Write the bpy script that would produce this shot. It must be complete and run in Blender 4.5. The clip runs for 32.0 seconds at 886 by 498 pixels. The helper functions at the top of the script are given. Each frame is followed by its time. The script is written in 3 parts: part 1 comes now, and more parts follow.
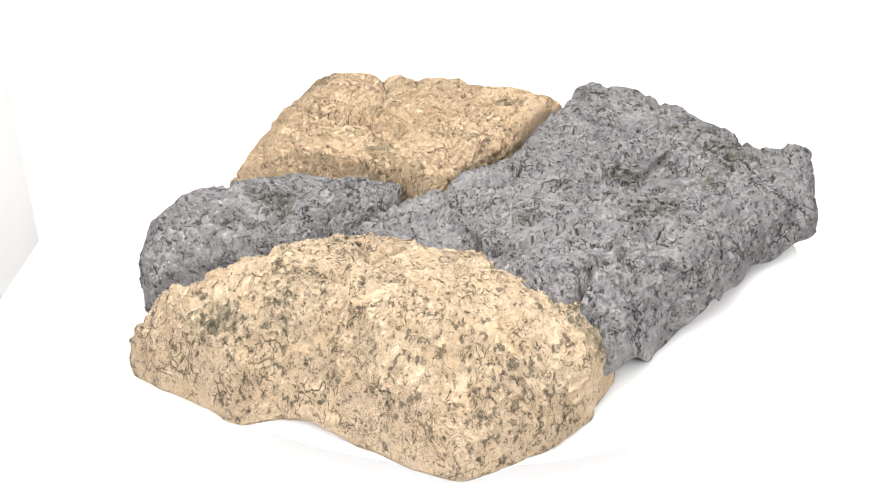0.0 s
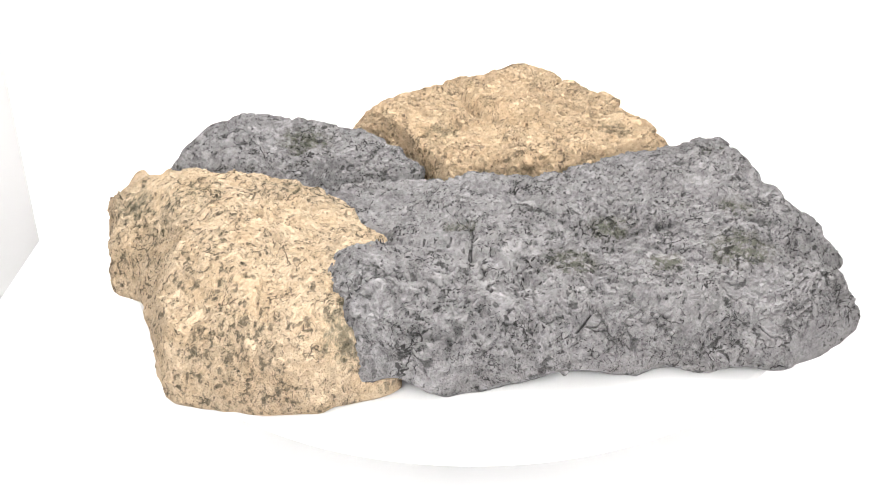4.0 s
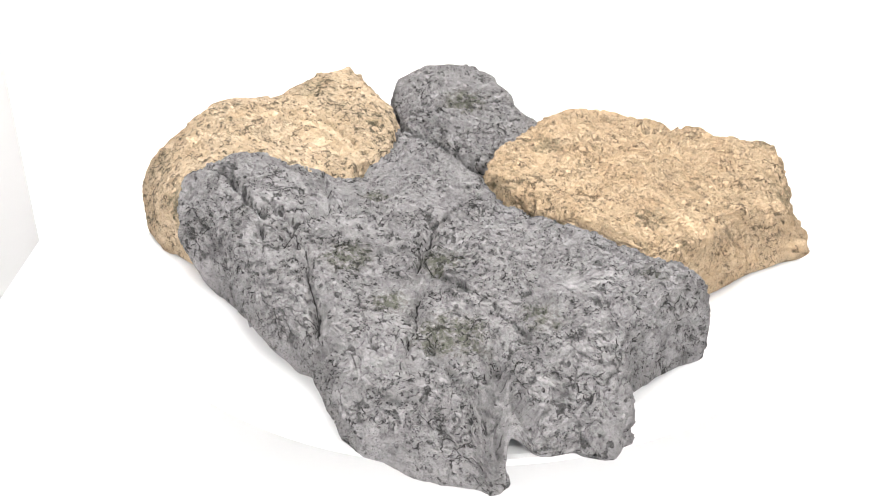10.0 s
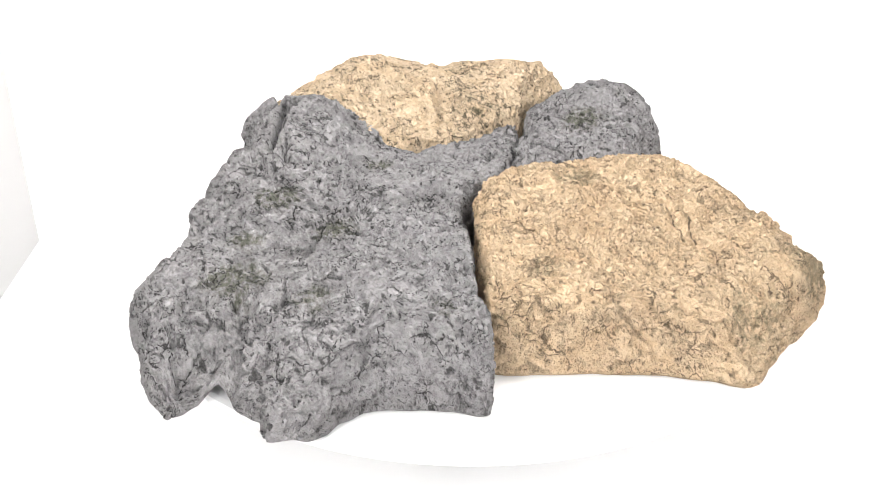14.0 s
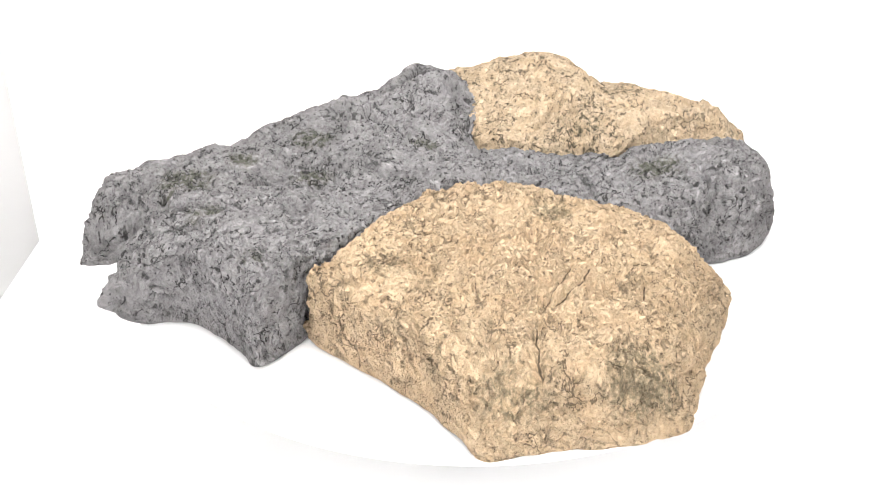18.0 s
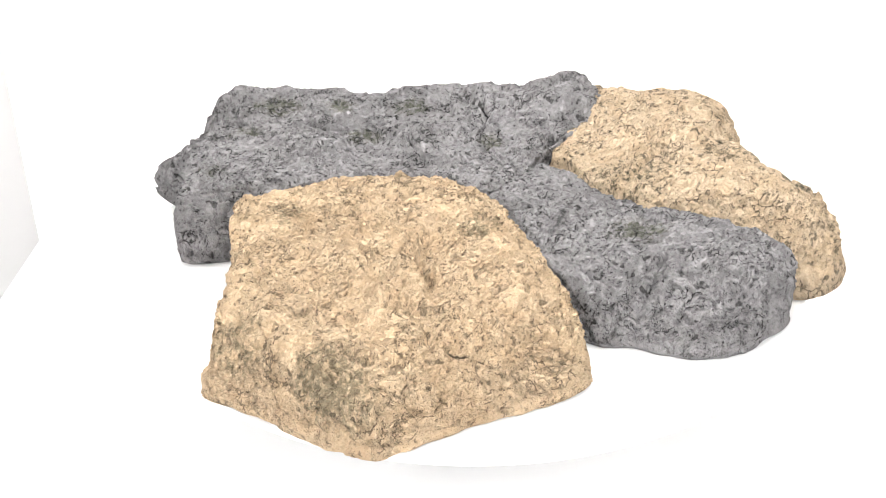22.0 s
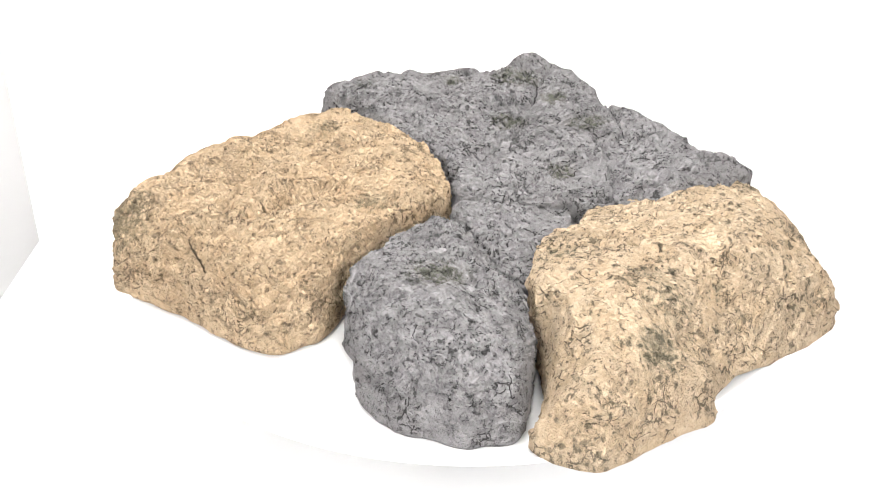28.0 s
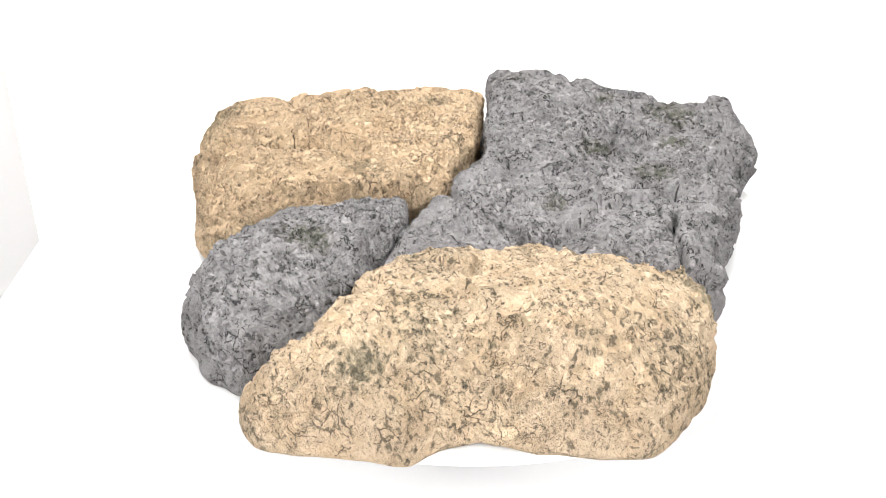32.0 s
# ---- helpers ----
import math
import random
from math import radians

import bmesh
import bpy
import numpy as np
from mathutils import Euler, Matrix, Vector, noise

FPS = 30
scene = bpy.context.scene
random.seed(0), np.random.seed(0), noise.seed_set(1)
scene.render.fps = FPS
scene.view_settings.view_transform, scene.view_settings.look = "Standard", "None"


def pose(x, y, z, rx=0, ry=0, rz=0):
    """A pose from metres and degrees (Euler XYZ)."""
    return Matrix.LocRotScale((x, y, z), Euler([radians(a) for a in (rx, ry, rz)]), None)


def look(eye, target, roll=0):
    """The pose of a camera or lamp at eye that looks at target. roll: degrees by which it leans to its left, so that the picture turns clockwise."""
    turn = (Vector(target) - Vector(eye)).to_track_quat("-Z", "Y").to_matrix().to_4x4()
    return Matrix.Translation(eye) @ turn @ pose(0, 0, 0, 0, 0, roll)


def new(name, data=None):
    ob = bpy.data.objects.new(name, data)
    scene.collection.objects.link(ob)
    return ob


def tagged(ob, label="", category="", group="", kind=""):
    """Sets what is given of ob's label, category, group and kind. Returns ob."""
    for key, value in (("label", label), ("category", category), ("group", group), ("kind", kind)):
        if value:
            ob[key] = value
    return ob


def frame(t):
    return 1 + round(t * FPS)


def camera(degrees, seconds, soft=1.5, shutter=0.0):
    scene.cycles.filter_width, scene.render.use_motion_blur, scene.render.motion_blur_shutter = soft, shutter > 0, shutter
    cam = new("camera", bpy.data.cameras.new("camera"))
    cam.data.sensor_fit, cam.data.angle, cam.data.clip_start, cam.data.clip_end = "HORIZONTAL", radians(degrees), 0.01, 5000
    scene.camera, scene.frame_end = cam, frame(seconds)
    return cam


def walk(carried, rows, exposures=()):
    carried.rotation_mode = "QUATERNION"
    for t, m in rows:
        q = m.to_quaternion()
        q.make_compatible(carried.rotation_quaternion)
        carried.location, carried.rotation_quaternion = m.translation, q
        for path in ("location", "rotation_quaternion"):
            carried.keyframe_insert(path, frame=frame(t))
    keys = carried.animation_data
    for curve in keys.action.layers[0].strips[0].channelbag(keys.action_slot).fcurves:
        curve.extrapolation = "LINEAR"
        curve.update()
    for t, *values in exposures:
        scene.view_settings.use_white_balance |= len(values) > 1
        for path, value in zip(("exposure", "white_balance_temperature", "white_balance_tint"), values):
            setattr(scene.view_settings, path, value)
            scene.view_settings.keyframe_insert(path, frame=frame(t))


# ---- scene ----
# The camera stands still; the platter and the four stones on it turn.
cam = camera(42.12, 32.0, soft=0.9)
EYE = pose(0.0, -0.8517, 0.4845, 60.176, 0.208, 1.278)
walk(cam, [(0.0, EYE), (32.0, EYE)], exposures=[(0.0, 0.0), (32.0, 0.0)])

# degrees turned by the platter at each whole second
TURNED = [
    0.0, 10.23, 20.54, 30.99, 41.56, 52.21, 62.59, 72.84, 83.37, 93.92, 104.75, 115.42, 126.09, 136.45, 146.8, 157.19, 167.85,
    178.62, 189.36, 200.16, 210.71, 221.05, 231.11, 241.46, 252.11, 262.61, 273.05, 283.46, 293.8, 304.2, 314.77, 325.34, 335.88]


# ---- light: the inside of a white photo tent ----
world = bpy.data.worlds.new("studio")
scene.world = world
world.use_nodes = True
world.node_tree.nodes["Background"].inputs[0].default_value = (0.9, 0.93, 1.0, 1)
world.node_tree.nodes["Background"].inputs[1].default_value = 0.3


# ---- materials ----
class Nodes:
    """A short way to lay out a node material."""

    def __init__(self, name, roughness=0.85):
        self.mat = bpy.data.materials.new(name)
        self.mat.use_nodes = True
        self.tree = self.mat.node_tree
        self.bsdf = self.tree.nodes["Principled BSDF"]
        self.bsdf.inputs["Roughness"].default_value = roughness
        self.bsdf.inputs["Specular IOR Level"].default_value = 0.25
        self.coord = self.tree.nodes.new("ShaderNodeTexCoord").outputs["Object"]

    def link(self, a, b):
        self.tree.links.new(a, b)

    def scaled(self, sx, sy, sz):
        n = self.tree.nodes.new("ShaderNodeMapping")
        n.inputs["Scale"].default_value = (sx, sy, sz)
        self.link(self.coord, n.inputs["Vector"])
        return n.outputs[0]

    def noise(self, scale, detail=5.0, rough=0.6, distortion=0.0, vector=None):
        n = self.tree.nodes.new("ShaderNodeTexNoise")
        n.inputs["Scale"].default_value = scale
        n.inputs["Detail"].default_value = detail
        n.inputs["Roughness"].default_value = rough
        n.inputs["Distortion"].default_value = distortion
        self.link(vector or self.coord, n.inputs["Vector"])
        return n.outputs["Fac"]

    def ramp(self, fac, lo, hi):
        n = self.tree.nodes.new("ShaderNodeMapRange")
        n.interpolation_type = "SMOOTHSTEP"
        n.inputs["From Min"].default_value = lo
        n.inputs["From Max"].default_value = hi
        self.link(fac, n.inputs["Value"])
        return n.outputs[0]

    def math(self, op, a, b):
        n = self.tree.nodes.new("ShaderNodeMath")
        n.operation = op
        for i, v in enumerate((a, b)):
            if isinstance(v, (int, float)):
                n.inputs[i].default_value = v
            else:
                self.link(v, n.inputs[i])
        return n.outputs[0]

    def mix(self, fac, a, b):
        n = self.tree.nodes.new("ShaderNodeMix")
        n.data_type = "RGBA"
        for i, v in ((0, fac), (6, a), (7, b)):
            if isinstance(v, (int, float)):
                n.inputs[i].default_value = v
            elif isinstance(v, tuple):
                n.inputs[i].default_value = (*v, 1)
            else:
                self.link(v, n.inputs[i])
        return n.outputs[2]

    def warped(self, vector, scale, reach):
        """The vector pushed about by a noise of that scale, by up to that many metres."""
        n = self.tree.nodes.new("ShaderNodeTexNoise")
        n.inputs["Scale"].default_value = scale
        n.inputs["Detail"].default_value = 3.0
        self.link(vector, n.inputs["Vector"])
        f = self.tree.nodes.new("ShaderNodeVectorMath")
        f.operation = "MULTIPLY_ADD"
        self.link(n.outputs["Color"], f.inputs[0])
        f.inputs[1].default_value = (reach, reach, reach)
        self.link(vector, f.inputs[2])
        return f.outputs[0]

    def plates(self, vector, scale):
        """Cells of uneven level: the level of each and the distance to its rim."""
        a = self.tree.nodes.new("ShaderNodeTexVoronoi")
        a.inputs["Scale"].default_value = scale
        self.link(vector, a.inputs["Vector"])
        one = self.tree.nodes.new("ShaderNodeSeparateColor")
        self.link(a.outputs["Color"], one.inputs[0])
        b = self.tree.nodes.new("ShaderNodeTexVoronoi")
        b.feature = "DISTANCE_TO_EDGE"
        b.inputs["Scale"].default_value = scale
        self.link(vector, b.inputs["Vector"])
        # each plate leans its own way
        away = self.tree.nodes.new("ShaderNodeVectorMath")
        away.operation = "SUBTRACT"
        self.link(vector, away.inputs[0])
        self.link(a.outputs["Position"], away.inputs[1])
        lean = self.tree.nodes.new("ShaderNodeVectorMath")
        lean.operation = "SUBTRACT"
        self.link(a.outputs["Color"], lean.inputs[0])
        lean.inputs[1].default_value = (0.5, 0.5, 0.5)
        slope = self.tree.nodes.new("ShaderNodeVectorMath")
        slope.operation = "DOT_PRODUCT"
        self.link(away.outputs[0], slope.inputs[0])
        self.link(lean.outputs[0], slope.inputs[1])
        tilted = self.math("ADD", one.outputs[0], self.math("MULTIPLY", slope.outputs["Value"], scale * 0.9))
        return tilted, b.outputs["Distance"]

    def wrinkle(self, vector, scale, reach, breaks):
        """Thin dark dashes: where a noise crosses its middle, kept here and there."""
        off = self.math("ABSOLUTE", self.math("SUBTRACT", self.noise(scale, 2, 0.5, 0.0, vector), 0.5), 0.0)
        line = self.math("SUBTRACT", 1.0, self.math("MINIMUM", self.math("DIVIDE", off, reach), 1.0))
        return self.math("MULTIPLY", line, self.math("MULTIPLY", self.ramp(self.noise(breaks, 3, 0.6, 0.0), 0.44, 0.58), self.ramp(self.noise(24, 3, 0.6, 0.0), 0.28, 0.52)))

    def attribute(self, name):
        n = self.tree.nodes.new("ShaderNodeAttribute")
        n.attribute_name = name
        return n.outputs["Fac"]

    def bump(self, height, distance, strength=1.0, normal=None):
        n = self.tree.nodes.new("ShaderNodeBump")
        n.inputs["Distance"].default_value = distance
        n.inputs["Strength"].default_value = strength
        self.link(height, n.inputs["Height"])
        if normal:
            self.link(normal, n.inputs["Normal"])
        return n.outputs[0]

    def done(self, colour, normal=None):
        if isinstance(colour, tuple):
            self.bsdf.inputs["Base Color"].default_value = (*colour, 1)
        else:
            self.link(colour, self.bsdf.inputs["Base Color"])
        if normal:
            self.link(normal, self.bsdf.inputs["Normal"])
        return self.mat


def stone_paint(name, light, pale, mid, fleck, stain, wash_shade, patchy, seed, spots=(), cracked=0.5, carved=1.0):
    """Painted cast stone: flaked relief of small plates, pits that hold dark paint and painted-in shade, flecks that
    come in patches, mossy stains.
    spots: x, y, reach of the larger stains."""
    m = Nodes(name, 0.88)
    place = m.coord
    shift = m.tree.nodes.new("ShaderNodeVectorMath")
    shift.inputs[1].default_value = (seed, seed * 0.7, seed * 1.3)
    m.link(m.coord, shift.inputs[0])
    m.coord = shift.outputs[0]
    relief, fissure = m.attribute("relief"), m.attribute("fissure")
    broad = m.noise(13, 4, 0.62, 0.5)
    cloud = m.noise(42, 5, 0.62, 0.5)
    grain = m.noise(420, 6, 0.72, 0.3)
    speck = m.noise(900, 4, 0.75, 0.2)
    streak = m.noise(210, 6, 0.70, 0.3, m.scaled(1.0, 0.8, 0.6))
    where = m.ramp(broad, 0.40, 0.64)
    lift = m.math("MULTIPLY", where, patchy)

    # ragged plates at three sizes: a level for each and how near its rim is
    bent = m.warped(m.warped(m.scaled(1.0, 0.72, 0.8), 55, 0.016), 260, 0.0045)
    step1, rim1 = m.plates(bent, 95)
    step2, rim2 = m.plates(bent, 230)
    step3, rim3 = m.plates(bent, 520)
    gate1 = m.ramp(m.noise(48, 4, 0.65), 0.44, 0.62)
    gate2 = m.ramp(m.noise(75, 4, 0.65), 0.40, 0.60)
    line1 = m.math("MULTIPLY", m.ramp(rim1, 0.085, 0.01), gate1)
    line2 = m.math("MULTIPLY", m.ramp(rim2, 0.16, 0.02), gate2)
    # short crooked wrinkles, broken off again and again
    dash = m.math("MAXIMUM", m.math("MULTIPLY", m.wrinkle(bent, 105, 0.042, 110), 0.85), m.math("MULTIPLY", m.wrinkle(bent, 230, 0.080, 170), 0.9))
    pits = m.ramp(m.math("ADD", streak, lift), 0.55, 0.74)
    height = m.math("ADD", m.math("MULTIPLY", step1, 0.17), m.math("MULTIPLY", step2, 0.06))
    height = m.math("ADD", height, m.math("ADD", m.math("MULTIPLY", step3, 0.02), m.math("MULTIPLY", grain, 0.12)))
    height = m.math("SUBTRACT", height, m.math("ADD", m.math("MULTIPLY", line1, 0.22), m.math("MULTIPLY", line2, 0.08)))
    height = m.math("SUBTRACT", height, m.math("ADD", m.math("MULTIPLY", pits, 0.20), m.math("MULTIPLY", dash, 0.34)))

    col = m.mix(m.ramp(cloud, 0.34, 0.66), light, pale)
    col = m.mix(m.math("MULTIPLY", m.ramp(cloud, 0.52, 0.66), 0.30), col, mid)
    # each plate took the paint a little differently
    col = m.mix(m.math("MULTIPLY", m.ramp(step2, 0.55, 1.0), 0.30), col, mid)
    col = m.mix(m.math("MULTIPLY", m.ramp(step3, 0.6, 1.0), 0.22), col, pale)
    # thin dark paint in the low places, with their shade painted in
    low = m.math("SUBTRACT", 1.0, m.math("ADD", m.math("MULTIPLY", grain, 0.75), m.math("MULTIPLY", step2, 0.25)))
    col = m.mix(m.math("MULTIPLY", m.ramp(m.math("ADD", low, lift), 0.50, 0.72), wash_shade * 0.45), col, mid)
    # stains, each with its own ragged rim
    spread = None
    for x, y, reach in spots:
        d = m.tree.nodes.new("ShaderNodeVectorMath")
        d.operation = "DISTANCE"
        d.inputs[1].default_value = (x, y, 0.055)
        m.link(place, d.inputs[0])
        one = m.ramp(d.outputs["Value"], reach * 1.5, reach * 0.2)
        spread = one if spread is None else m.math("MAXIMUM", spread, one)
    if spread is not None:
        ragged = m.ramp(m.math("ADD", m.math("MULTIPLY", spread, 0.22), streak), 0.52, 0.76)
        col = m.mix(m.math("MULTIPLY", m.math("MULTIPLY", ragged, m.ramp(spread, 0.02, 0.7)), 0.70), col, stain)
    # specks, thicker in patches, then the pits and the cracks between plates
    jitter = m.math("MULTIPLY", m.math("SUBTRACT", grain, 0.5), 0.7)
    # dark paint in pits, dashes and rims that also stands for their shade
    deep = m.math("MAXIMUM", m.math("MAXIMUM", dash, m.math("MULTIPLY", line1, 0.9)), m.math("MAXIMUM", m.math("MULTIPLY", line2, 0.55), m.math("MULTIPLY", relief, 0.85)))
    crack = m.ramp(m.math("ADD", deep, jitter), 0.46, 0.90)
    col = m.mix(m.math("MULTIPLY", m.ramp(m.math("ADD", speck, lift), 0.62, 0.74), 0.5), col, fleck)
    col = m.mix(m.math("MULTIPLY", m.ramp(m.math("ADD", m.math("ADD", streak, lift), m.math("MULTIPLY", jitter, 0.25)), 0.59, 0.70), 0.78), col, fleck)
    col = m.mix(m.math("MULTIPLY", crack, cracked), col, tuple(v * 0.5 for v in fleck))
    # deep cracks coloured nearly black, paint and crevice shade together
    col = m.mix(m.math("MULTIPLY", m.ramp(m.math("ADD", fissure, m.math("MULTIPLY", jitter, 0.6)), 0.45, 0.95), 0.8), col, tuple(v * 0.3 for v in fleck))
    n = m.bump(height, 0.0070 * carved, 1.0)
    n = m.bump(speck, 0.0012, 0.8, n)
    return m.done(col, n)


def white(name, colour, roughness=0.6, grain=900.0):
    m = Nodes(name, roughness)
    f = m.noise(3.0, 3, 0.5)
    c = m.mix(m.ramp(f, 0.3, 0.7), colour, tuple(v * 0.985 for v in colour))
    return m.done(c, m.bump(m.noise(grain, 2, 0.5), 0.0004, 0.3))


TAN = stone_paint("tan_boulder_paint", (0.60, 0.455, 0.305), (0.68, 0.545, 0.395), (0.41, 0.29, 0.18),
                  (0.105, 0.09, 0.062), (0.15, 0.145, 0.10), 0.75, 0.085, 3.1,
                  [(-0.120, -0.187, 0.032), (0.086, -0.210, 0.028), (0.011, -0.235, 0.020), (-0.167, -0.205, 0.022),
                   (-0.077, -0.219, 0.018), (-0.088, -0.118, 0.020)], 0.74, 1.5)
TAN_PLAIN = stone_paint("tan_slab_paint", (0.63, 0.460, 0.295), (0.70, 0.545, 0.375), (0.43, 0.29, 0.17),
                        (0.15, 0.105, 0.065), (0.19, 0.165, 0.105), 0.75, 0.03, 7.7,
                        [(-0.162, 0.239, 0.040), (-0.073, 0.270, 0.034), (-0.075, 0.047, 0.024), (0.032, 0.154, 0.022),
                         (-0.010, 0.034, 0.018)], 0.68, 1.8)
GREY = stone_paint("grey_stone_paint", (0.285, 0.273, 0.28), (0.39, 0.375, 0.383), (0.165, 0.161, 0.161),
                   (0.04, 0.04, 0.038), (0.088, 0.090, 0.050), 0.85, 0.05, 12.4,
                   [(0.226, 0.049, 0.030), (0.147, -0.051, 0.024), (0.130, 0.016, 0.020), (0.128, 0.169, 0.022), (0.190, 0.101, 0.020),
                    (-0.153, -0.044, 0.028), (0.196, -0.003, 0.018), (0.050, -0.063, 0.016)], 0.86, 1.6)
FABRIC = white("tent_fabric", (0.745, 0.745, 0.75), 0.9, 1500.0)
PEDESTAL = white("pedestal_plastic", (0.80, 0.80, 0.81), 0.5)
GLOSS = white("platter_plastic", (0.80, 0.80, 0.805), 0.35)


def glowing_fabric(name, strength):
    """White tent fabric with a glow of its own, added to keep the backdrop bright."""
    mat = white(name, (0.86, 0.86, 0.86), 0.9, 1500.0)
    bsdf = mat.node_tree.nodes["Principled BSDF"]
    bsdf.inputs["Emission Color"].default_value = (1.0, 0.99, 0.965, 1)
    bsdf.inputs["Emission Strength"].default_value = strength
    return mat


# white fabric again, its colour greyed to carry the side walls' shade
FABRIC_SHADED = white("shaded_side_fabric", (0.54, 0.535, 0.535), 0.9, 1500.0)
FABRIC_BACK = glowing_fabric("glowing_backdrop", 0.5)
# added behind the camera, out of view: dark surface that cuts bounced fill
FRONT_DARK = white("front_fill_cut", (0.12, 0.12, 0.125), 0.9, 1500.0)


def glow(name, colour, strength):
    m = Nodes(name)
    m.bsdf.inputs["Emission Color"].default_value = (*colour, 1)
    m.bsdf.inputs["Emission Strength"].default_value = strength
    return m.done((0.8, 0.8, 0.8))


LED = glow("led_diffuser", (1.0, 0.985, 0.965), 10.5)
LED_SIDE = glow("led_side_diffuser", (1.0, 0.985, 0.965), 40.5)
METAL = white("housing_paint", (0.6, 0.6, 0.6), 0.4)


# ---- helpers of this scene ----
def mesh_from(bm, name, material, smooth=False):
    me = bpy.data.meshes.new(name)
    bm.to_mesh(me)
    bm.free()
    me.materials.append(material)
    if smooth:
        me.polygons.foreach_set("use_smooth", [True] * len(me.polygons))
    return me


def part(name, bm, material, parent=None, label="", smooth=False):
    ob = new(name, mesh_from(bm, name, material, smooth))
    ob.parent = parent
    return tagged(ob, label)


def box(lo, hi, bevel=0.0):
    bm = bmesh.new()
    size = [b - a for a, b in zip(lo, hi)]
    mid = [(a + b) / 2 for a, b in zip(lo, hi)]
    bmesh.ops.create_cube(bm, size=1, matrix=Matrix.Translation(mid) @ Matrix.Diagonal((*size, 1)))
    if bevel:
        bmesh.ops.bevel(bm, geom=bm.edges[:], offset=bevel, segments=3, affect="EDGES", profile=0.5)
    return bm


def lathe(profile, steps=128):
    """A turned body from (radius, height) pairs; ends at radius 0 close it."""
    bm = bmesh.new()
    rings = []
    for r, z in profile:
        if r == 0:
            rings.append([bm.verts.new((0, 0, z))] * steps)
        else:
            rings.append([bm.verts.new((r * math.cos(2 * math.pi * i / steps), r * math.sin(2 * math.pi * i / steps), z)) for i in range(steps)])
    for a, b in zip(rings, rings[1:]):
        for i in range(steps):
            j = (i + 1) % steps
            ring = list(dict.fromkeys((a[i], a[j], b[j], b[i])))
            if len(ring) > 2:
                bm.faces.new(ring)
    bmesh.ops.recalc_face_normals(bm, faces=bm.faces[:])
    return bm


# ---- noise on arrays ----
def scramble(i, j, k, seed):
    h = (i * 374761393 + j * 668265263 + k * 2147483647 + seed * 1274126177) & 0xFFFFFFFF
    h = ((h ^ (h >> 13)) * 1274126177) & 0xFFFFFFFF
    h = ((h ^ (h >> 16)) * 2246822519) & 0xFFFFFFFF
    return (h ^ (h >> 15)) & 0xFFFF


def gradient_noise(p, seed):
    """Gradient noise, about -1 to 1, at the rows of p."""
    base = np.floor(p).astype(np.int64)
    f = p - base
    u = f * f * f * (f * (f * 6 - 15) + 10)
    total = np.zeros(len(p))
    for dx in (0, 1):
        for dy in (0, 1):
            for dz in (0, 1):
                h = scramble(base[:, 0] + dx, base[:, 1] + dy, base[:, 2] + dz, seed)
                a = h * (2 * math.pi / 65536.0)
                c = ((h * 40503) & 0xFFFF) / 32768.0 - 1
                s = np.sqrt(np.maximum(0, 1 - c * c))
                g = np.cos(a) * s * (f[:, 0] - dx) + np.sin(a) * s * (f[:, 1] - dy) + c * (f[:, 2] - dz)
                w = (u[:, 0] if dx else 1 - u[:, 0]) * (u[:, 1] if dy else 1 - u[:, 1]) * (u[:, 2] if dz else 1 - u[:, 2])
                total += g * w
    return total * 1.5


def layered(p, freq, octaves, seed, gain=0.5, ridged=False):
    out, amp = np.zeros(len(p)), 1.0
    for o in range(octaves):
        n = gradient_noise(p * freq, seed + 17 * o)
        out += amp * ((1 - 2 * np.abs(n)) if ridged else n)
        amp *= gain
        freq *= 2.03
    return out


def flakes(p, cell, seed):
    """Plates of uneven level, as on split slate: a level for each point and how near it lies to a plate's rim."""
    q = p / cell
    base = np.floor(q).astype(np.int64)
    best, second, level = np.full(len(p), 9.0), np.full(len(p), 9.0), np.zeros(len(p))
    for dx in (-1, 0, 1):
        for dy in (-1, 0, 1):
            for dz in (-1, 0, 1):
                c = base + np.array((dx, dy, dz))
                site = np.stack([scramble(c[:, 0], c[:, 1], c[:, 2], seed + s) / 65536.0 for s in (1, 2, 3)], 1)
                away = q - c - site
                d = np.sqrt((away ** 2).sum(1))
                tilt = scramble(c[:, 0], c[:, 1], c[:, 2], seed + 4) / 32768.0 - 1
                lean = scramble(c[:, 0], c[:, 1], c[:, 2], seed + 5) / 32768.0 - 1
                h = tilt + 1.8 * (away[:, 0] * lean + away[:, 1] * tilt)
                nearer = d < best
                second = np.where(nearer, best, np.minimum(second, d))
                level = np.where(nearer, h, level)
                best = np.where(nearer, d, best)
    return level, second - best


# ---- stones ----
def smooth_loop(points, count):
    """A closed curve through the points (rows of any width), evenly stepped."""
    pts = np.array(points, float)
    n = len(pts)
    rows = []
    for i in range(n):
        a, b, c, d = pts[i - 1], pts[i], pts[(i + 1) % n], pts[(i + 2) % n]
        for t in np.arange(24) / 24.0:
            p, q = 0.45 * (c - a), 0.45 * (d - b)
            rows.append((2 * t ** 3 - 3 * t * t + 1) * b + (t ** 3 - 2 * t * t + t) * p + (3 * t * t - 2 * t ** 3) * c + (t ** 3 - t * t) * q)
    rows = np.array(rows)
    step = np.linalg.norm(np.roll(rows[:, :2], -1, 0) - rows[:, :2], axis=1)
    at = np.concatenate(([0], np.cumsum(step)))
    rows = np.vstack((rows, rows[:1]))
    s = np.linspace(0, at[-1], count, endpoint=False)
    return np.stack([np.interp(s, at, rows[:, c]) for c in range(rows.shape[1])], 1)


